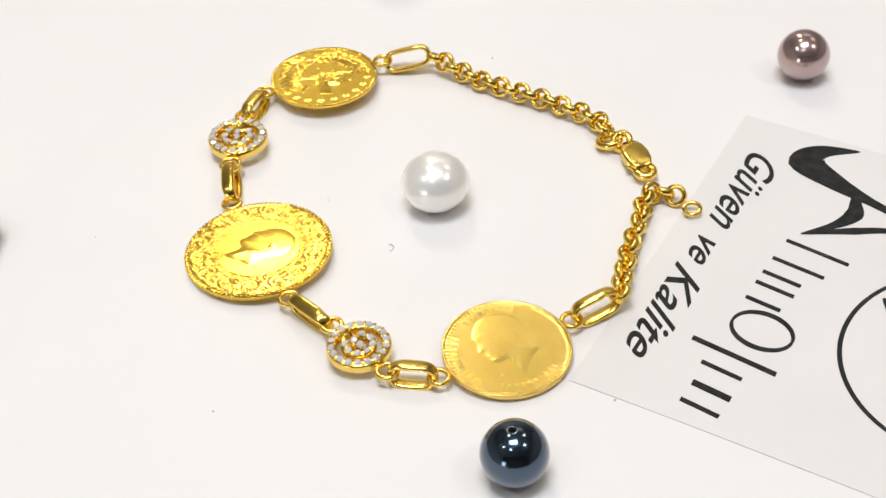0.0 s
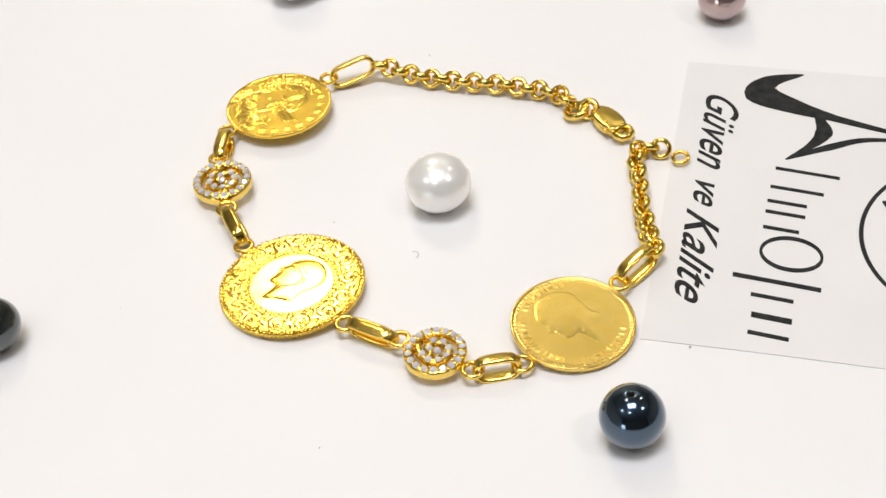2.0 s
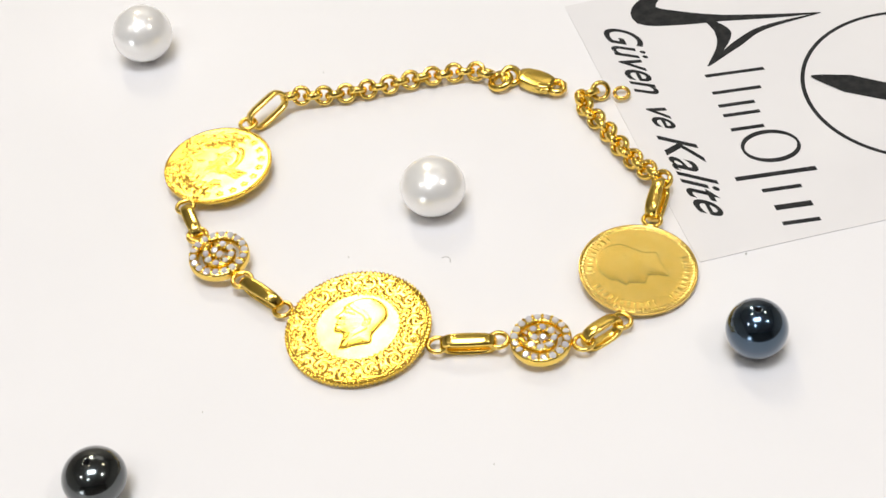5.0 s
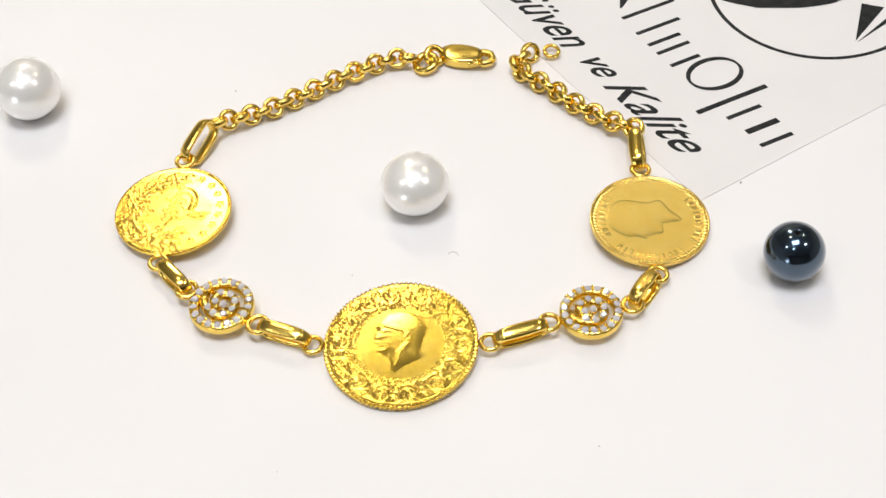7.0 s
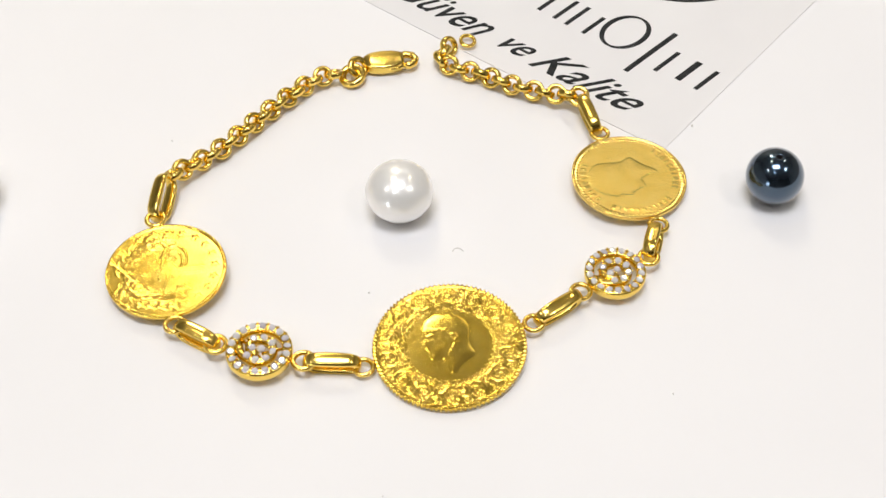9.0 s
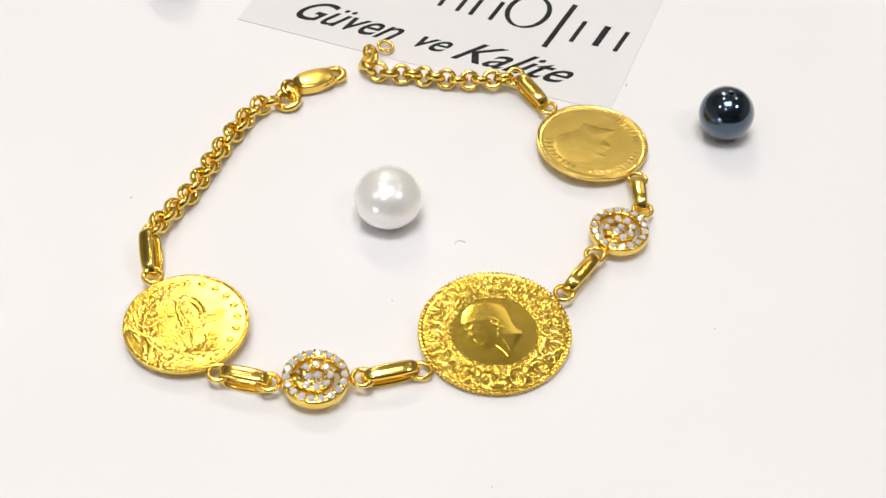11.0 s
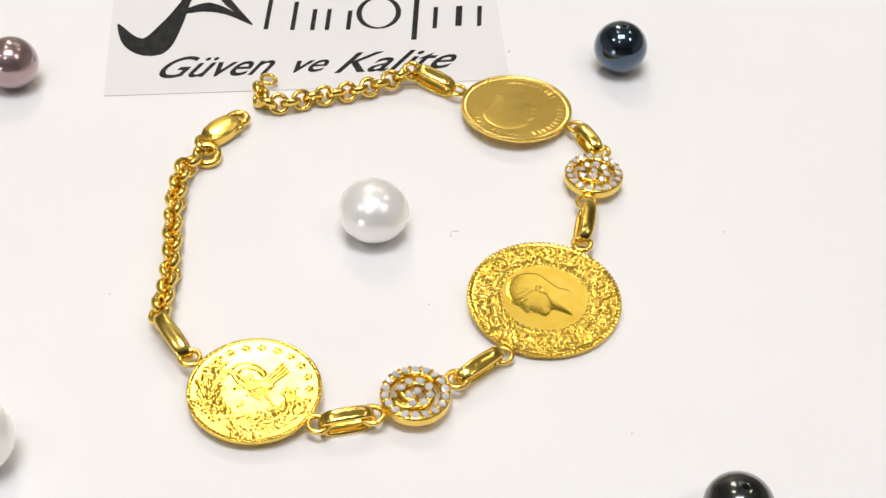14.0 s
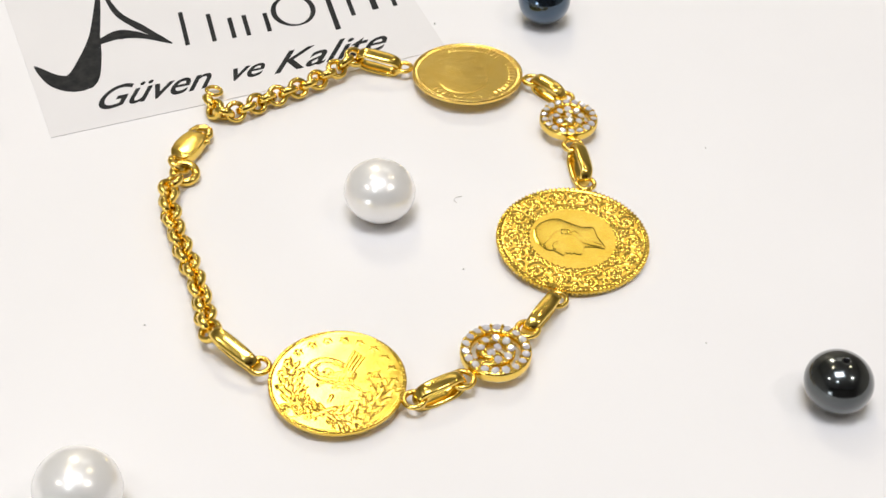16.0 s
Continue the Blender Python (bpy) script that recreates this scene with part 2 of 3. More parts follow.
def stroke(px, py, points, wide):
    """A raised line through points."""
    best = np.full(px.shape, 9.0)
    for (ax, ay), (bx, by) in zip(points, points[1:]):
        ex, ey, wx, wy = bx - ax, by - ay, px - ax, py - ay
        t = np.clip((wx * ex + wy * ey) / (ex * ex + ey * ey + 1e-12), 0, 1)
        best = np.minimum(best, np.hypot(wx - ex * t, wy - ey * t))
    return 1 - step(best, wide * 0.35, wide)


def star(px, py, x, y, size):
    d, a = np.hypot(px - x, py - y), np.arctan2(py - y, px - x)
    return 1 - step(d / size, 0.45 + 0.2 * np.cos(5 * a), 0.8 + 0.25 * np.cos(5 * a))


def leaf(px, py, x, y, turn, long, wide):
    c, s = math.cos(turn), math.sin(turn)
    a, b = (px - x) * c + (py - y) * s, -(px - x) * s + (py - y) * c
    q = (a / long) ** 2 + (b / (wide * (1 - 0.5 * np.clip(a / long, -1, 1)))) ** 2
    return (1 - step(q, 0.5, 1.0)) * (0.6 + 0.4 * np.abs(b / wide).clip(0, 1))


HEAD = [(-0.07, -0.45), (-0.10, -0.30), (-0.13, -0.19), (-0.20, -0.185), (-0.275, -0.17), (-0.295, -0.11), (-0.285, -0.07), (-0.315, -0.045),
        (-0.30, -0.015), (-0.325, 0.01), (-0.305, 0.035), (-0.365, 0.055), (-0.335, 0.14), (-0.31, 0.20), (-0.325, 0.25), (-0.29, 0.34), (-0.18, 0.46), (0.0, 0.52), (0.20, 0.45),
        (0.315, 0.28), (0.28, 0.08), (0.25, -0.07), (0.28, -0.22), (0.12, -0.31)]
HEAD = curve_of(HEAD, 4)


def relief_large(x, y, r, a):
    """Scrolled border, ring of stars and a plain raised bust."""
    h = 0.13 * step(r, 0.945, 0.965) * (0.76 + 0.24 * np.cos(100 * a))
    band = step(r, 0.64, 0.67) * (1 - step(r, 0.92, 0.94))
    scroll = np.zeros(r.shape)
    for n, at, reach, tight in ((14, 0.80, 0.12, 14.0), (14, 0.70, 0.07, 18.0), (28, 0.885, 0.06, 19.0)):
        for k in range(n):
            t = 2 * math.pi * (k + (0.5 if at < 0.75 else 0.0)) / n
            dx, dy = x - at * math.cos(t), y - at * math.sin(t)
            q, w = np.hypot(dx, dy), np.arctan2(dy, dx) - t
            turn = 1 if k % 2 else -1
            coil = np.cos(2 * math.pi * q * tight - turn * 2 * w)
            scroll = np.maximum(scroll, step(coil, 0.2, 0.65) * np.exp(-((q / reach) ** 4)))
    h += band * (0.02 + 0.125 * scroll)
    for k in range(44):
        t = 2 * math.pi * k / 44
        h = np.maximum(h, 0.12 * star(x, y, 0.61 * math.cos(t), 0.61 * math.sin(t), 0.046))
    d = inside(x, y, HEAD)
    h = np.maximum(h, (0.02 + 0.058 * (1 - np.exp(-np.clip(d, 0, 1) / 0.09))) * step(d, -0.006, 0.010))
    within = step(d, 0.0, 0.05)
    h += 0.010 * within * stroke(x, y, [(-0.27, 0.33), (-0.15, 0.27), (0.0, 0.23), (0.07, 0.17)], 0.05)
    h += 0.016 * within * (stroke(x, y, [(0.05, 0.15), (0.11, 0.16), (0.12, 0.09), (0.07, 0.04), (0.05, 0.10)], 0.022))
    h += 0.012 * within * stroke(x, y, [(-0.26, 0.19), (-0.20, 0.21), (-0.15, 0.19)], 0.03)
    h += 0.012 * within * stroke(x, y, [(0.10, 0.0), (-0.02, -0.15), (-0.05, -0.36)], 0.05)
    return h


def relief_bust(x, y, r, a):
    """A beaded rim, a ring of worn letters as bars, and a plain raised bust."""
    h = 0.14 * step(r, 0.955, 0.97)
    h = np.maximum(h, 0.12 * step(np.cos(84 * a), 0.0, 0.7) * step(r, 0.90, 0.915) * (1 - step(r, 0.945, 0.955)))
    d = inside((x - 0.06) / 1.3, (y - 0.05) / 1.3, HEAD)
    h = np.maximum(h, (0.015 + 0.055 * (1 - np.exp(-np.clip(d, 0, 1) / 0.09))) * step(d, -0.006, 0.010))
    bars = np.zeros(r.shape)
    for k in range(34):
        t = math.radians(50 + 7.6 * k)
        if k in (9, 10, 22, 23):
            continue
        for off in ((-0.020, 0.018) if k % 3 else (0.0,)):
            c, s = math.cos(t + off), math.sin(t + off)
            bars = np.maximum(bars, stroke(x, y, [(0.77 * c, 0.77 * s), (0.85 * c, 0.85 * s)], 0.014))
    return np.maximum(h, 0.05 * bars)


def relief_wreath(x, y, r, a):
    """Looped cipher with plumes, stars over it and a leafy wreath below."""
    h = 0.14 * step(r, 0.945, 0.955) * (0.8 + 0.2 * np.cos(110 * a))
    for k in range(11):
        t = math.radians(15 + 17 * k)
        h = np.maximum(h, 0.12 * star(x, y, 0.82 * math.cos(t), 0.81 * math.sin(t), 0.075))
    lines = []
    for rx, ry, cx, cy in ((0.30, 0.20, -0.20, 0.18), (0.22, 0.13, -0.17, 0.17)):
        lines.append([(cx + rx * math.cos(t), cy + ry * math.sin(t)) for t in [math.radians(40 + 15 * k) for k in range(19)]])
    for k in range(4):
        lines.append([(0.02 + 0.045 * k, 0.10), (0.03 + 0.05 * k, 0.30), (0.07 + 0.055 * k, 0.62 - 0.03 * k)])
    lines.append([(0.05, 0.02), (0.22, -0.02), (0.40, -0.10), (0.58, -0.12)])
    lines.append([(-0.45, 0.10), (-0.30, -0.02), (-0.1, -0.05), (0.1, -0.08)])
    for k in range(5):
        lines.append([(-0.12 + 0.06 * k, -0.02), (-0.10 + 0.05 * k, 0.10), (-0.02 + 0.04 * k, 0.16)])
    lines.append([(0.40, 0.22), (0.50, 0.30), (0.58, 0.20), (0.46, 0.16), (0.40, 0.26)])
    lines.append([(0.40, 0.14), (0.54, 0.13), (0.62, 0.17)])
    lines.append([(0.47, 0.12), (0.50, 0.26), (0.53, 0.34)])
    for line in lines:
        h = np.maximum(h, 0.11 * stroke(x, y, line, 0.024))
    dice = random.Random(5)  # tight knots of small curls in the cipher and between the leaves
    for k in range(60):
        if k < 26:
            cx, cy = dice.uniform(-0.26, 0.20), dice.uniform(-0.14, 0.22)
        else:
            t, lift = dice.uniform(-1.75, 1.75), dice.uniform(0.46, 0.90)
            cx, cy = lift * math.sin(t), -lift * math.cos(t)
        size, begin, sweep_of = dice.uniform(0.025, 0.055), dice.uniform(0, 6.28), dice.uniform(2.0, 5.0)
        curl = [(cx + size * math.cos(begin + sweep_of * i / 6), cy + size * 0.8 * math.sin(begin + sweep_of * i / 6)) for i in range(7)]
        h = np.maximum(h, 0.10 * stroke(x, y, curl, 0.020))
    for side in (-1, 1):
        stem = [(side * 0.68 * math.sin(t), -0.68 * math.cos(t)) for t in [math.radians(-12 + 9 * k) for k in range(13)]]
        h = np.maximum(h, 0.12 * stroke(x, y, stem, 0.024))
        for k in range(8):
            t = math.radians(6 + 13 * k)
            for lift, swing, size in ((0.56, 0.75, 0.125), (0.80, -0.45, 0.105), (0.68, 0.1, 0.09)):
                u = t + (0.1 if lift > 0.6 else 0.0)
                lx, ly = side * lift * math.sin(u), -lift * math.cos(u)
                h = np.maximum(h, 0.13 * leaf(x, y, lx, ly, math.atan2(math.sin(u), side * math.cos(u)) + side * swing, size, 0.04))
    h = np.maximum(h, 0.12 * stroke(x, y, [(-0.42, -0.86), (0.0, -0.62), (0.30, -0.80)], 0.035))
    h = np.maximum(h, 0.12 * stroke(x, y, [(0.42, -0.86), (0.0, -0.62), (-0.30, -0.80)], 0.035))
    h = np.maximum(h, 0.10 * stroke(x, y, [(0.0, -0.30), (0.02, -0.30), (0.0, -0.40)], 0.03))
    return 0.85 * h


def coin_mesh(radius, thick, relief, teeth=0, rings=96, around=480, wear=0.004):
    """A struck disc, in mm about its middle; the relief stands on its upper face."""
    rr = np.r_[np.linspace(0.004, 1.0, rings)]
    aa = np.linspace(0, 2 * math.pi, around, endpoint=False)
    r, a = np.meshgrid(rr, aa, indexing="ij")
    x, y = r * np.cos(a), r * np.sin(a)
    h = relief(x, y, r, a)
    h = h + wear * np.sin(9 * x + 4 * y) * np.cos(7 * y - 3 * x)
    edge = 1.0 + (0.013 * np.cos(teeth * a) * step(r, 0.955, 0.985) if teeth else 0.0)
    lip = 0.03 * step(r, 0.988, 1.0)
    top = np.stack([x * edge * radius, y * edge * radius, thick / 2 + h - lip], -1).reshape(-1, 3)
    last = top[-around:].copy()
    low = last * [1, 1, 0] + [0, 0, -thick / 2 + 0.05]
    base = low * [0.985, 0.985, 1] - [0, 0, 0.05]
    verts = np.concatenate([[[0, 0, thick / 2 + h[0].mean()]], top, low, base, [[0, 0, -thick / 2]]]) * MM
    k = np.arange(around)
    j = (k + 1) % around
    faces = [(0, 1 + p, 1 + q) for p, q in zip(k.tolist(), j.tolist())]
    for i in range(rings + 1):
        o, n = 1 + i * around, 1 + (i + 1) * around
        faces += [(o + p, n + p, n + q, o + q) for p, q in zip(k.tolist(), j.tolist())]
    o, end = 1 + (rings + 1) * around, len(verts) - 1
    faces += [(o + p, end, o + q) for p, q in zip(k.tolist(), j.tolist())]
    me = bpy.data.meshes.new("coin")
    me.from_pydata(verts.tolist(), [], faces)
    for p in me.polygons:
        p.use_smooth = True
    return me


# ---- the bracelet ----
def bracelet():
    top = new("bracelet")
    tagged(top, "yellow gold chain bracelet with three coins and two stone-set charms", "bracelet")
    ring_bm = bmesh.new()
    torus(ring_bm, 1.08 * MM, 0.29 * MM)
    ring_mesh = mesh_of("ring", ring_bm, gold)

    def ring(name, x, y, z, parent, tilt=0.0, turn=0.0):
        return part(name, ring_mesh, gold, parent, at=pose(x * MM, y * MM, z * MM, tilt, 0, turn))

    # coins: place, size, turn of their upright, lean, and where the two eyes stand
    for label, x, y, z, radius, thick, relief, teeth, turn, lean, eyes, mat in (
        ("large gold coin with scrolled border, stars and plain bust", 0.0, -23.0, 1.15, 8.72, 0.6, relief_large, 100, 0.0, (1.3, -1.5), ((-10.1, -0.15), (10.15, 0.4)), gold_coin),
        ("small gold coin with beaded rim and plain bust", 28.4, -3.7, 1.4, 7.15, 0.5, relief_bust, 0, 98.0, (3.5, 0), ((8.45, -0.2), (-8.45, 0.4)), gold_satin),
        ("small worn gold coin with looped cipher and leafy wreath", -29.45, -3.85, 1.85, 7.15, 0.5, relief_wreath, 0, -90.0, (1.4, 0), ((-8.5, 0.0), (8.3, -0.3)), gold_coin),
    ):
        me = coin_mesh(radius, thick, relief, teeth, 130 if teeth else 110, 800 if teeth else 600)
        me.materials.append(mat)
        coin = part("coin", me, mat, top, label, at=pose(x * MM, y * MM, z * MM, lean[0], lean[1], turn))
        for ex, ey in eyes:
            ring("coin_eye", ex, ey, 0.1, coin)

    # charms
    stone_bm = bmesh.new()
    lathe(stone_bm, [(0, -0.30 * MM), (0.43 * MM, 0.0), (0.43 * MM, 0.04 * MM), (0.33 * MM, 0.17 * MM), (0.19 * MM, 0.25 * MM), (0, 0.25 * MM)], 8)
    stone_mesh = mesh_of("stone", stone_bm, stone_mat, False)
    bead_bm = bmesh.new()
    bmesh.ops.create_icosphere(bead_bm, subdivisions=1, radius=0.16 * MM)
    bead_mesh = mesh_of("prong", bead_bm, gold)
    for x, y, z, turn, size in ((-21.1, -18.7, 2.05, -28.5, 1.08), (21.45, -18.35, 1.9, 17.0, 1.03)):
        bm = bmesh.new()  # outer band
        Z = Vector((0, 0, 1))
        path = []
        for k in range(56):
            a = 2 * math.pi * k / 56
            d = Vector((math.cos(a), math.sin(a), 0))
            path.append((d * 2.98 * MM, d, Z))
        sweep(bm, path, oval_profile(0.56 * MM, 0.60 * MM, 12, 4.0))
        charm = part("charm", bm, gold, top, "round gold charm set with a spiral of clear stones", at=pose(x * MM, y * MM, z * MM, 0, 0, turn) @ Matrix.Scale(size, 4))
        bm = bmesh.new()  # the spiral's inner turn
        pts = []
        for k in range(26):
            t = 440 * k / 25
            if t < 60:
                r = 2.45 - 0.95 * t / 60
            elif t < 330:
                r = 1.5
            else:
                r = 1.5 - 1.15 * (t - 330) / 110
            a = math.radians(170 + t)
            pts.append(Vector((r * math.cos(a), r * math.sin(a), 0)) * MM)
        path = []
        for i, p in enumerate(pts):
            d = (pts[min(i + 1, 25)] - pts[max(i - 1, 0)]).normalized()
            o = d.cross(Z)
            path.append((p, o, o.cross(d)))
        sweep(bm, path, oval_profile(0.46 * MM, 0.58 * MM, 10, 4.0), closed=False)
        part("inner_setting", bm, gold, charm)
        bm = bmesh.new()
        for a in (30, 150, 270):
            c, s = math.cos(math.radians(a)), math.sin(math.radians(a))
            tube(bm, [Vector((0.2 * c, 0.2 * s, -0.45)) * MM, Vector((2.7 * c, 2.7 * s, -0.45)) * MM], 0.2 * MM, 6)
        part("back_bridge", bm, gold, charm)
        seats = [(2.98, 360 * k / 18) for k in range(18)]
        seats += [(1.5, 230 + 43 * k) for k in range(7)] + [(0.75, 545), (0.25, 720)]
        for n, (r, a) in enumerate(seats):
            c, s = math.cos(math.radians(a)) * MM, math.sin(math.radians(a)) * MM
            part("stone", stone_mesh, stone_mat, charm, at=pose(r * c, r * s, 0.62 * MM, 20 * math.sin(5 * n), 20 * math.cos(7 * n), 37 * n))
        for r, n, off in ((3.36, 18, 10), (2.56, 18, 10), (1.92, 8, 12), (1.05, 6, 20)):
            for k in range(n):
                a = math.radians(off + 360 * k / n)
                part("prong", bead_mesh, gold, charm, at=pose(r * math.cos(a) * MM, r * math.sin(a) * MM, 0.60 * MM))
        for side, off in ((-4.8, 0.0), (4.8, 0.0)):
            ring("charm_eye", side, off, -0.1, charm)

    # long links between the eyes
    for ax, ay, bx, by, z, lean, extra, rise in (
        (10.2, -22.55, 16.85, -19.95, 1.5, 108, -0.7, 0),
        (26.15, -16.95, 29.1, -12.2, 1.5, 80, -0.3, 0),
        (-16.85, -21.0, -10.1, -23.1, 1.5, 108, -0.7, 0),
        (-29.75, -12.1, -25.35, -16.45, 1.6, -84, -0.4, 0),
        (27.25, 4.9, 26.9, 10.9, 1.85, -104, -0.1, 9),
        (-29.4, 4.8, -26.8, 10.8, 2.15, 66, -0.2, 13),
    ):
        bm = bmesh.new()
        stadium(bm, (math.hypot(bx - ax, by - ay) + extra - 0.3) * MM, 2.4 * MM, 1.75 * MM, 0.66 * MM)
        part("long_link", bm, gold, top, at=pose((ax + bx) / 2 * MM, (ay + by) / 2 * MM, z * MM, 0, 0, math.degrees(math.atan2(by - ay, bx - ax))) @ pose(0, 0, 0, 0, -rise, 0) @ pose(0, 0, 0, lean))

    # chains of round links
    link_bm = bmesh.new()
    Z = Vector((0, 0, 1))
    path = []
    for k in range(24):
        a = 2 * math.pi * k / 24
        d = Vector((math.cos(a), math.sin(a), 0))
        path.append((d * 1.1 * MM, d, Z))
    sweep(link_bm, path, oval_profile(0.32 * MM, 0.46 * MM, 10, 2.6))
    link_mesh = mesh_of("chain_link", link_bm, gold)
    rnd = random.Random(5)
    for points in (
        [(26.7, 11.1), (24.4, 12.6), (21.4, 14.8), (18.8, 16.8), (16.2, 19.2), (13.6, 21.2), (11.9, 22.9), (11.6, 24.2), (12.7, 25.5), (14.4, 26.6)],
        [(-26.3, 11.2), (-23.1, 13.1), (-19.8, 14.9), (-16.6, 17.1), (-13.2, 19.6), (-9.75, 21.9), (-6.7, 23.7), (-4.1, 24.7), (-1.9, 24.6)],
    ):
        for n, (p, d) in enumerate(along([(x * MM, y * MM, 0) for x, y in points], 1.52 * MM)):
            side = 48 if n % 2 else -42
            m = pose(p.x, p.y, (1.4 + max(0.0, 0.9 - 0.25 * n)) * MM, 0, 0, math.degrees(math.atan2(d.y, d.x)) + rnd.uniform(-6, 6)) @ pose(0, 0, 0, side + rnd.uniform(-12, 12))
            part("chain_link", link_mesh, gold, top, at=m)
    tag_bm = bmesh.new()
    torus(tag_bm, 0.95 * MM, 0.26 * MM)
    part("end_ring", tag_bm, gold, top, at=pose(16.1 * MM, 26.6 * MM, 1.15 * MM, 8, 6, 0))

    # clasp
    loop_bm = bmesh.new()
    torus(loop_bm, 1.35 * MM, 0.52 * MM)
    part("jump_ring", loop_bm, gold, top, at=pose(-0.5 * MM, 24.15 * MM, 1.05 * MM, 10, -14, 0))
    loop_bm = bmesh.new()
    torus(loop_bm, 1.1 * MM, 0.45 * MM)
    part("jump_ring", loop_bm, gold, top, at=pose(0.6 * MM, 25.3 * MM, 1.3 * MM, 40, 0, 30))
    base = pose(4.9 * MM, 25.35 * MM, 1.15 * MM, 0, 0, -8)
    bm = bmesh.new()  # lobster body: a swelling, closed teardrop
    rows = [(-3.5, 0.5, 0.45), (-3.3, 0.95, 0.68), (-2.4, 1.5, 0.74), (-1.0, 1.72, 0.75), (0.4, 1.62, 0.75), (1.4, 1.3, 0.74), (1.9, 0.9, 0.66)]
    path_rings = []
    for x, w, h in rows:
        path_rings.append([bm.verts.new((x * MM, a * MM, b * MM)) for a, b in oval_profile(w, h, 16, 7.0)])
    for a, b in zip(path_rings, path_rings[1:]):
        for k in range(16):
            j = (k + 1) % 16
            bm.faces.new((a[k], b[k], b[j], a[j]))
    bm.faces.new(path_rings[0])
    bm.faces.new(list(reversed(path_rings[-1])))
    clasp = part("clasp", bm, gold, top, "polished gold lobster clasp", at=base)
    bm = bmesh.new()
    pts = [Vector((x, y, 0)) * MM for x, y in ((1.2, 0.85), (2.2, 1.15), (3.1, 0.9), (3.5, 0.1), (3.2, -0.7), (2.5, -1.05), (2.0, -0.95))]
    tube(bm, pts, 0.52 * MM, 10)
    part("hook", bm, gold, clasp)
    bm = bmesh.new()
    tube(bm, [Vector((x, y, 0)) * MM for x, y in ((-0.6, -1.35), (0.6, -1.4), (1.6, -1.05), (2.2, -0.9))], 0.34 * MM, 8)
    part("lever", bm, gold, clasp)
    bm = bmesh.new()
    tube(bm, [Vector((x, y, z)) * MM for x, y, z in ((0.9, -1.2, 0.1), (1.0, -1.95, 0.3))], 0.26 * MM, 8)
    part("thumb_tab", bm, gold, clasp)
    rides(top)


bracelet()


# ---- pearls ----
def pearl(label, mat, x, y, wide, high, tilt, drilled, spin=0.0, lump=0.01):
    """A slightly uneven pearl; drilled ones show the mouth of their hole near the top."""
    bm = bmesh.new()
    n, hole = 40, 0.5 / wide
    profile = []
    for k in range(n + 1):
        t = math.pi * k / n
        profile.append((math.sin(t) * wide, -math.cos(t) * high))
    if drilled:
        profile = [p for p in profile if p[1] < 0 or p[0] > 0.37] + [(0.37, high * math.sqrt(1 - (0.37 / wide) ** 2)), (0.33, high - 0.25), (0.31, high - 1.6), (0, high - 1.6)]
    lathe(bm, [(r * MM, z * MM) for r, z in profile], 56)
    for v in bm.verts:
        s = 1 + lump * noise.noise(v.co * 130 + Vector((x, y, 3.1)))
        v.co = Vector((v.co.x * s, v.co.y * s, v.co.z))
    me = mesh_of("pearl", bm, mat)
    if drilled:
        me.materials.append(hole_shade_mat)
        for p in me.polygons:
            c = p.center
            if math.hypot(c.x, c.y) < 0.36 * MM and c.z > 0:
                p.material_index = 1
    ob = part("pearl", me, mat, label=label)
    tagged(ob, category="pearl", group="loose pearls on the board")
    c, s = math.cos(math.radians(tilt)), math.sin(math.radians(tilt))
    rides(ob, x, y, lie(x, y) + math.hypot(high * c, wide * s), tilt, 0, spin)
    return ob


pearl("round lustrous white pearl inside the bracelet", white_pearl, -0.05, 0.0, 4.18, 3.55, 4, False)
pearl("button-shaped white pearl lying beyond the bracelet", white_pearl, -51.5, 14.8, 4.25, 3.9, 10, False, 50)
pearl("glossy blue-black pearl with a drilled hole", blue_pearl, 44.65, -10.4, 3.55, 3.5, 3, True)
pearl("slightly flattened grey-black pearl with a drilled hole", grey_pearl, -17.2, -53.9, 3.6, 3.1, 4, True)
pearl("round mauve pearl with coppery sheen", mauve_pearl, -2.2, 53.8, 3.45, 3.35, 30, False)


# ---- the card ----
CARD_A, CARD_TURN, CARD_TOP = (2.06, 42.67), math.degrees(math.atan2(-0.78915, 0.6142)), 0.09


def flat(polygon, z0, z1):
    """A thin plate from a closed outline in card mm."""
    bm = bmesh.new()
    low = [bm.verts.new((x * MM, y * MM, z0 * MM)) for x, y in polygon]
    high = [bm.verts.new((x * MM, y * MM, z1 * MM)) for x, y in polygon]
    bm.faces.new(list(reversed(low)))
    bm.faces.new(high)
    for k in range(len(polygon)):
        j = (k + 1) % len(polygon)
        bm.faces.new((low[k], low[j], high[j], high[k]))
    bmesh.ops.triangulate(bm, faces=bm.faces[:])
    return bm


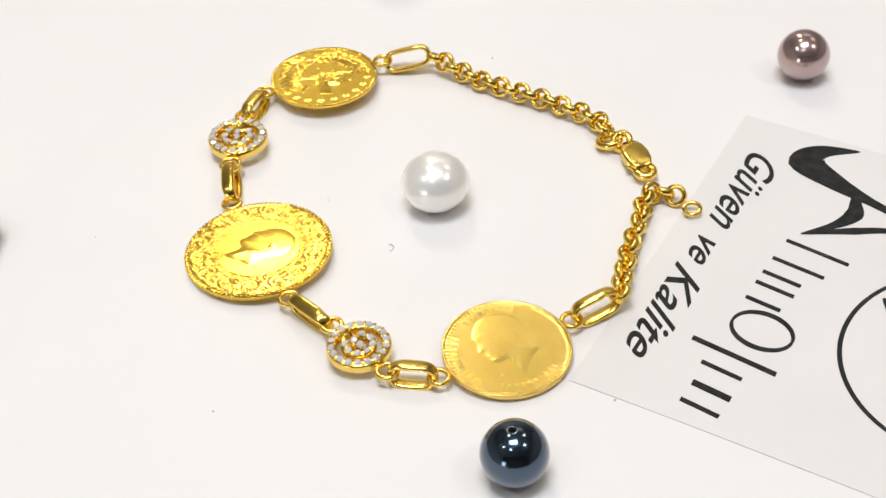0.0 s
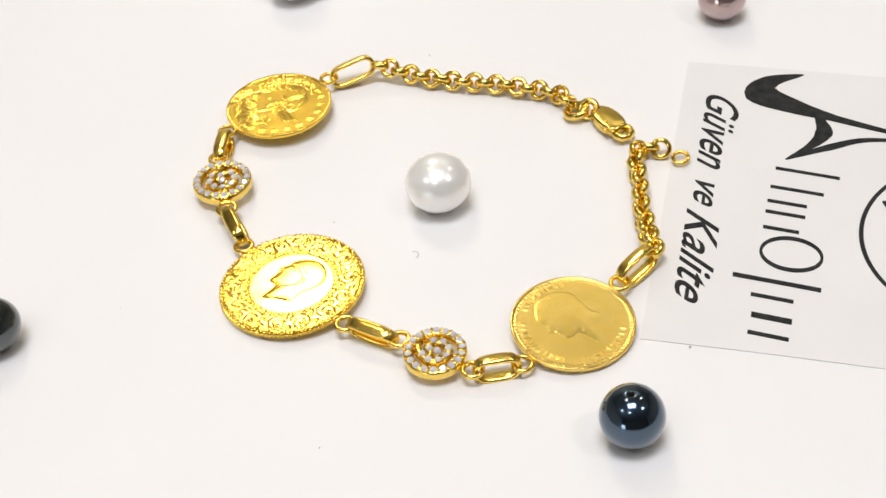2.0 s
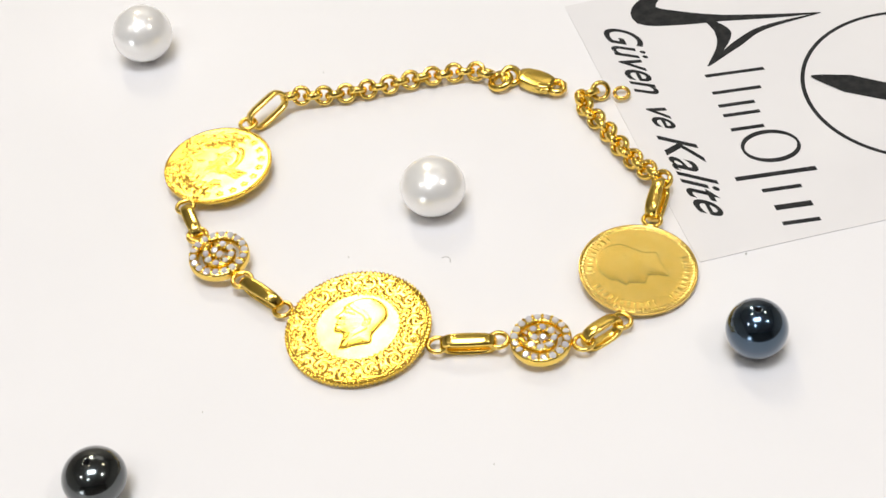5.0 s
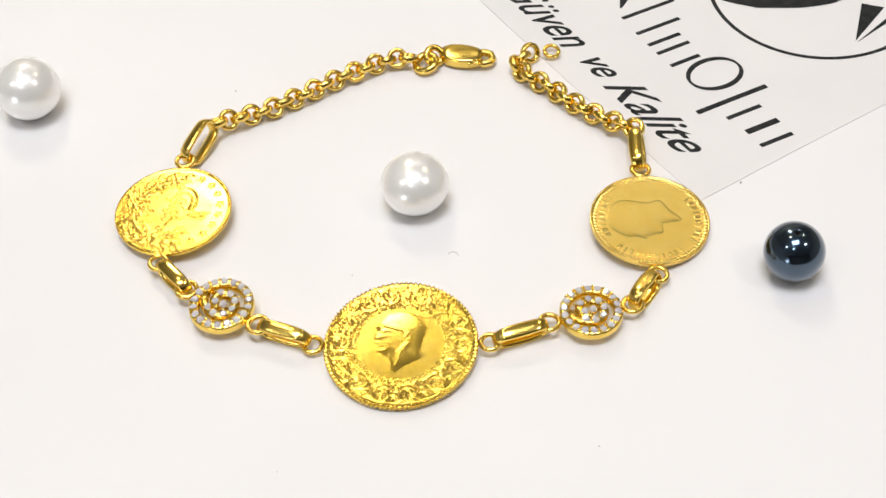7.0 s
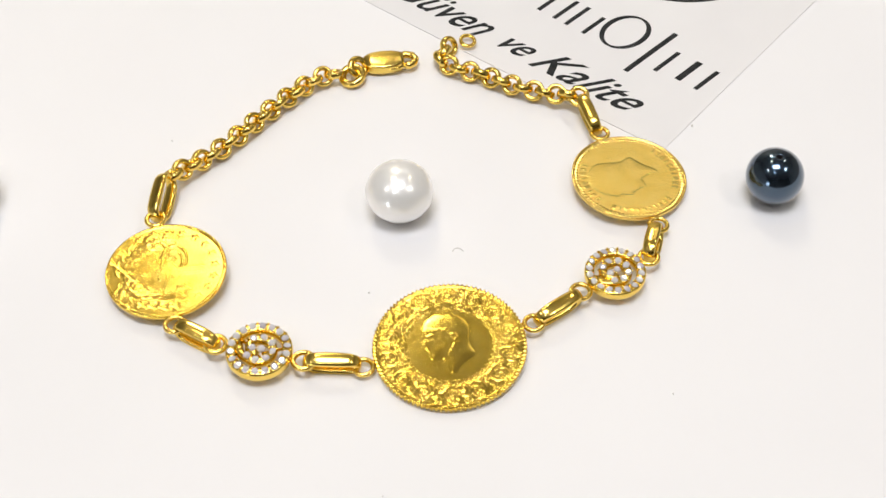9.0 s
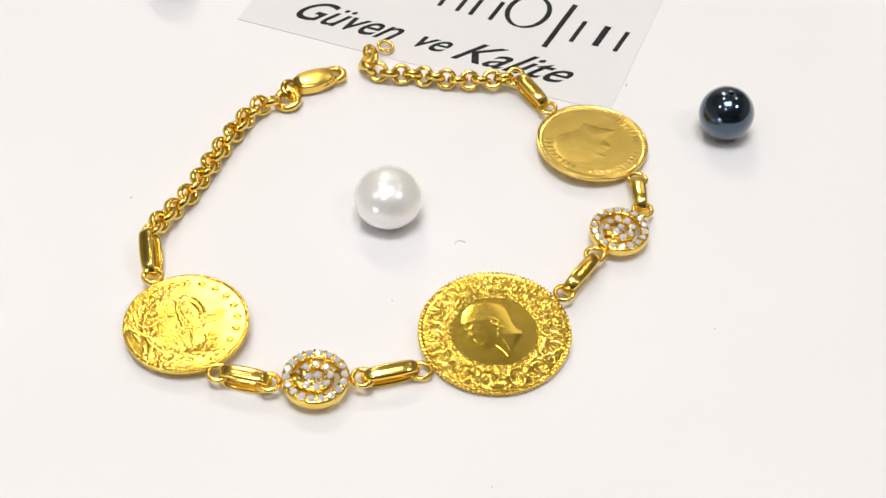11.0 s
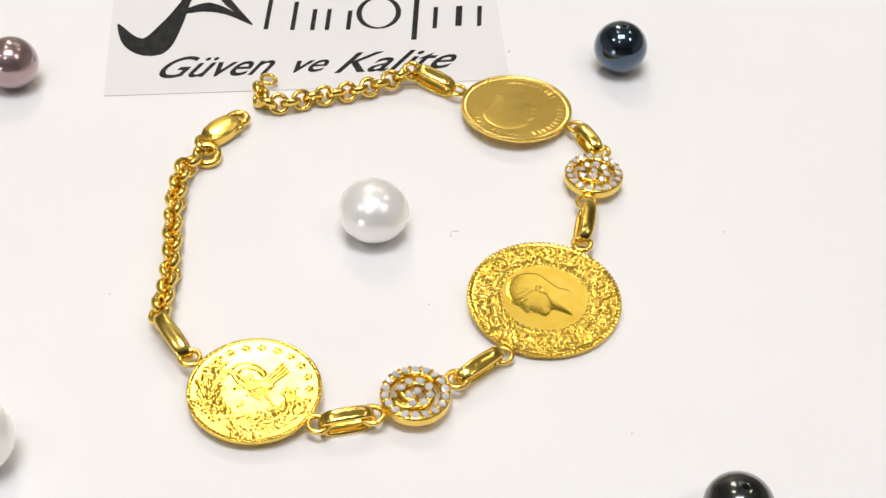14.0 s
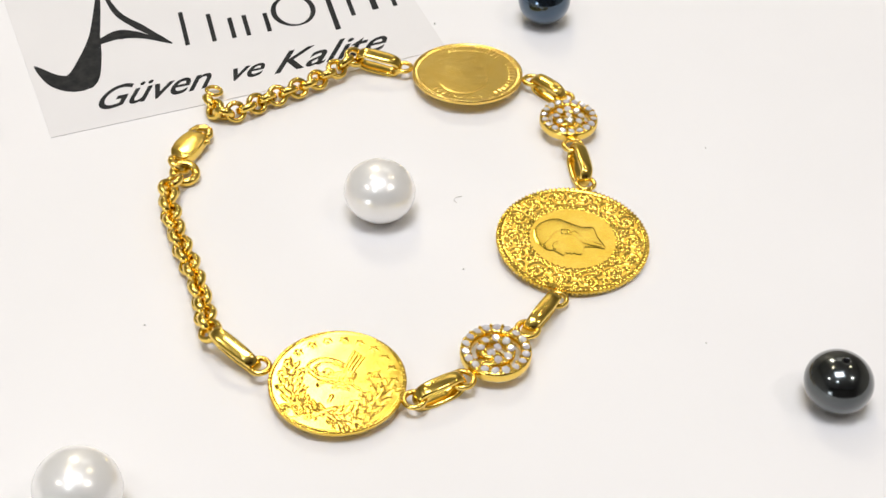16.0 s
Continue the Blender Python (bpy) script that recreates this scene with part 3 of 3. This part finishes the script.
def brushed(points, widths):
    """An outline of a pen stroke that swells and thins along points."""
    left, right = [], []
    fine = []
    for i in range(len(points) - 1):
        p0, p1, p2, p3 = (Vector(points[min(max(i + k, 0), len(points) - 1)]) for k in (-1, 0, 1, 2))
        for k in range(6):
            t = k / 6
            q = 0.5 * (2 * p1 + (p2 - p0) * t + (2 * p0 - 5 * p1 + 4 * p2 - p3) * t * t + (3 * p1 - p0 - 3 * p2 + p3) * t ** 3)
            fine.append((q, widths[i] + (widths[i + 1] - widths[i]) * t))
    fine.append((Vector(points[-1]), widths[-1]))
    for i, (q, w) in enumerate(fine):
        d = (fine[min(i + 1, len(fine) - 1)][0] - fine[max(i - 1, 0)][0]).normalized()
        o = Vector((-d.y, d.x)) * w / 2
        left.append(q + o), right.append(q - o)
    return left, right


def strip(sides, z):
    """A flat ribbon between two lines of points, in card mm."""
    bm = bmesh.new()
    a, b = ([bm.verts.new((p.x * MM, p.y * MM, z * MM)) for p in side] for side in sides)
    for k in range(len(a) - 1):
        bm.faces.new((b[k], b[k + 1], a[k + 1], a[k]))
    return bm


def ellipse_ring(cx, cy, rx, ry, wide_side, wide_end, n=56, slant=0.0):
    """An upright oval ring, as a strip of quads."""
    bm = bmesh.new()
    rows = []
    for k in range(n):
        a = 2 * math.pi * k / n
        w = wide_end + (wide_side - wide_end) * abs(math.cos(a))
        pts = []
        for s in (0.5, -0.5):
            x, y = (rx + s * w) * math.cos(a), (ry + s * w) * math.sin(a)
            pts.append(bm.verts.new(((cx + x + slant * y) * MM, (cy + y) * MM, (CARD_TOP + 0.012) * MM)))
        rows.append(pts)
    for k in range(n):
        a, b = rows[k], rows[(k + 1) % n]
        bm.faces.new((a[0], b[0], b[1], a[1]))
    return bm


def words(text, size, x, y, shear, width, heavy):
    """Built-in lettering as a flat mesh, in card mm; returns its width too."""
    cu = bpy.data.curves.new("word", "FONT")
    cu.body, cu.size, cu.shear, cu.offset = text, size * MM, shear, heavy * MM
    ob = bpy.data.objects.new("word", cu)
    scene.collection.objects.link(ob)
    bpy.context.view_layer.update()
    me = bpy.data.meshes.new_from_object(ob.evaluated_get(bpy.context.evaluated_depsgraph_get()))
    bpy.data.objects.remove(ob)
    xs = [v.co.x for v in me.vertices]
    me.transform(Matrix.Diagonal((width * MM / (max(xs) - min(xs)), 1, 1, 1)))
    me.transform(Matrix.Translation((x * MM, y * MM, (CARD_TOP + 0.012) * MM)))
    me.materials.clear()
    me.materials.append(ink)
    return me


def card():
    bm = bmesh.new()
    across, deep = 44, 70
    for level in (0.0, CARD_TOP):
        for i in range(across + 1):
            for k in range(deep + 1):
                s, t = i / across, k / deep
                bm.verts.new(((s * 53.2 + (1 - s) * 3.0 * t + s * 3.8 * t) * MM, 84.0 * t * MM, level * MM))
    bm.verts.ensure_lookup_table()
    n, w = (across + 1) * (deep + 1), deep + 1
    for i in range(across):
        for k in range(deep):
            a = i * w + k
            bm.faces.new([bm.verts[v] for v in (a, a + 1, a + w + 1, a + w)])
            bm.faces.new([bm.verts[v + n] for v in (a, a + w, a + w + 1, a + 1)])
    rim = [i * w for i in range(across)] + [across * w + k for k in range(deep)] + [i * w + deep for i in range(across, 0, -1)] + list(range(deep, 0, -1))
    for a, b in zip(rim, rim[1:] + rim[:1]):
        bm.faces.new([bm.verts[v] for v in (a, b, b + n, a + n)])
    ob = part("card", bm, film, smooth=False)
    tagged(ob, "milky plastic shop card with black print lying flat", "card")
    base = pose(0, 0, 0)
    z0, z1 = CARD_TOP + 0.002, CARD_TOP + 0.012

    layer = [0]

    def shape(name, outline, label=""):
        layer[0] += 1
        lift = 0.004 * layer[0]
        made = flat(outline, z0, z1 + lift) if isinstance(outline, list) else strip(outline, z1 + lift)
        part(name, made, ink, ob, label, False)

    # slogan
    for text, x, y, size, space in (("Güven", 5.9, 3.3, 6.3, 15.3), ("ve", 23.6, 3.5, 5.2, 5.0), ("Kalite", 29.6, 3.0, 6.0, 16.8)):
        part("slogan_word", words(text, size, x, y, 0.75, space, 0.06), ink, ob, "black slanted lettering", False)
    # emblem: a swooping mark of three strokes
    shape("emblem_stroke", brushed([(1.5, 15.6), (3.4, 11.4), (6.2, 10.3), (8.6, 14.6), (10.6, 20.0), (12.9, 27.5), (14.3, 33.0)], [0.2, 2.6, 4.6, 3.0, 1.4, 0.8, 0.2]), "black swelling swoosh")
    shape("emblem_stroke", brushed([(14.3, 33.0), (14.6, 24.4), (16.6, 19.6), (19.6, 14.2)], [0.15, 0.9, 1.3, 0.3]))
    shape("emblem_stroke", brushed([(8.8, 17.2), (11.4, 18.2), (13.8, 18.7), (16.6, 17.2), (19.4, 14.4)], [0.3, 1.4, 2.3, 1.2, 0.2]))
    # the name, as plain bars and an oval
    slant = 0.16

    def bar(u, low, high, wide=0.62):
        du = slant * (high - low)
        shape("name_bar", [(u, low), (u + wide, low), (u + wide + du, high), (u + du, high)])

    bar(21.1, 13.1, 21.0)
    bar(24.7, 12.7, 19.2)
    bar(27.4, 12.5, 17.3)
    bar(29.4, 12.4, 17.2)
    bar(32.3, 12.3, 16.6)
    part("name_oval", ellipse_ring(37.2, 15.9, 2.75, 3.55, 0.75, 0.35, slant=0.1), ink, ob, smooth=False)
    bar(41.0, 9.4, 19.6, 0.75)
    bar(44.2, 11.7, 16.6)
    bar(47.4, 12.0, 16.6, 0.9)
    bar(50.4, 11.8, 16.4)
    # ring emblem above the name
    part("ring_emblem", ellipse_ring(32.2, 38.6, 14.8, 14.8, 0.55, 0.55, 96), ink, ob, "thin black circle", False)
    shape("ring_leaf", brushed([(26.4, 26.2), (29.4, 30.0), (33.0, 34.6), (35.4, 38.4), (36.0, 42.0)], [0.3, 3.6, 3.4, 2.0, 0.3]))
    shape("ring_point", [(43.6, 34.7), (38.6, 40.6), (41.0, 42.4)])
    shape("ring_point", [(43.9, 34.8), (42.2, 44.4), (43.2, 44.2)])
    c, s = math.cos(math.radians(CARD_TURN)), math.sin(math.radians(CARD_TURN))
    for piece in (ob, *ob.children):  # the thin card follows the bow of the sheet under it
        for v in piece.data.vertices:
            x, y = v.co.x / MM, v.co.y / MM
            v.co.z += lie(CARD_A[0] + x * c - y * s, CARD_A[1] + x * s + y * c) * MM
    rides(ob, CARD_A[0], CARD_A[1], 0.03, 0, 0, CARD_TURN)


card()


# ---- lint and dust on the board ----
def lint():
    bm = bmesh.new()
    tube(bm, [Vector((x, y, 0.09)) * MM for x, y in ((-0.7, 0.0), (-0.4, 0.35), (0.0, 0.42), (0.4, 0.15), (0.6, -0.35))], 0.045 * MM, 6)
    ob = tagged(part("lint", bm, lint_mat), "tiny curled grey fibre lying on the board", "lint")
    rides(ob, 5.1, -8.2, lie(5, 8))
    for x, y, size in ((22.4, -35.6, 0.12), (-25.4, 19.2, 0.13), (-6.8, -11.8, 0.12), (39.7, 3.6, 0.16), (-12.0, -40.0, 0.10)):
        bm = bmesh.new()
        bmesh.ops.create_icosphere(bm, subdivisions=1, radius=size * MM)
        for v in bm.verts:
            v.co *= 1 + 0.4 * noise.noise(v.co * 9000 + Vector((x, y, 0)))
        high = 0.6 if x > 30 else lie(x, y)
        rides(tagged(part("dust_speck", bm, lint_mat), "tiny grey speck of dust", "dust", "specks of dust"), x, y, size * 0.6 + high)


lint()


# ---- what moves ----
def motions():
    times = [0.5 * k for k in range(33)]
    for ob, base in MOVED:
        walk(ob, [(t, turned(t) @ base) for t in times])


motions()
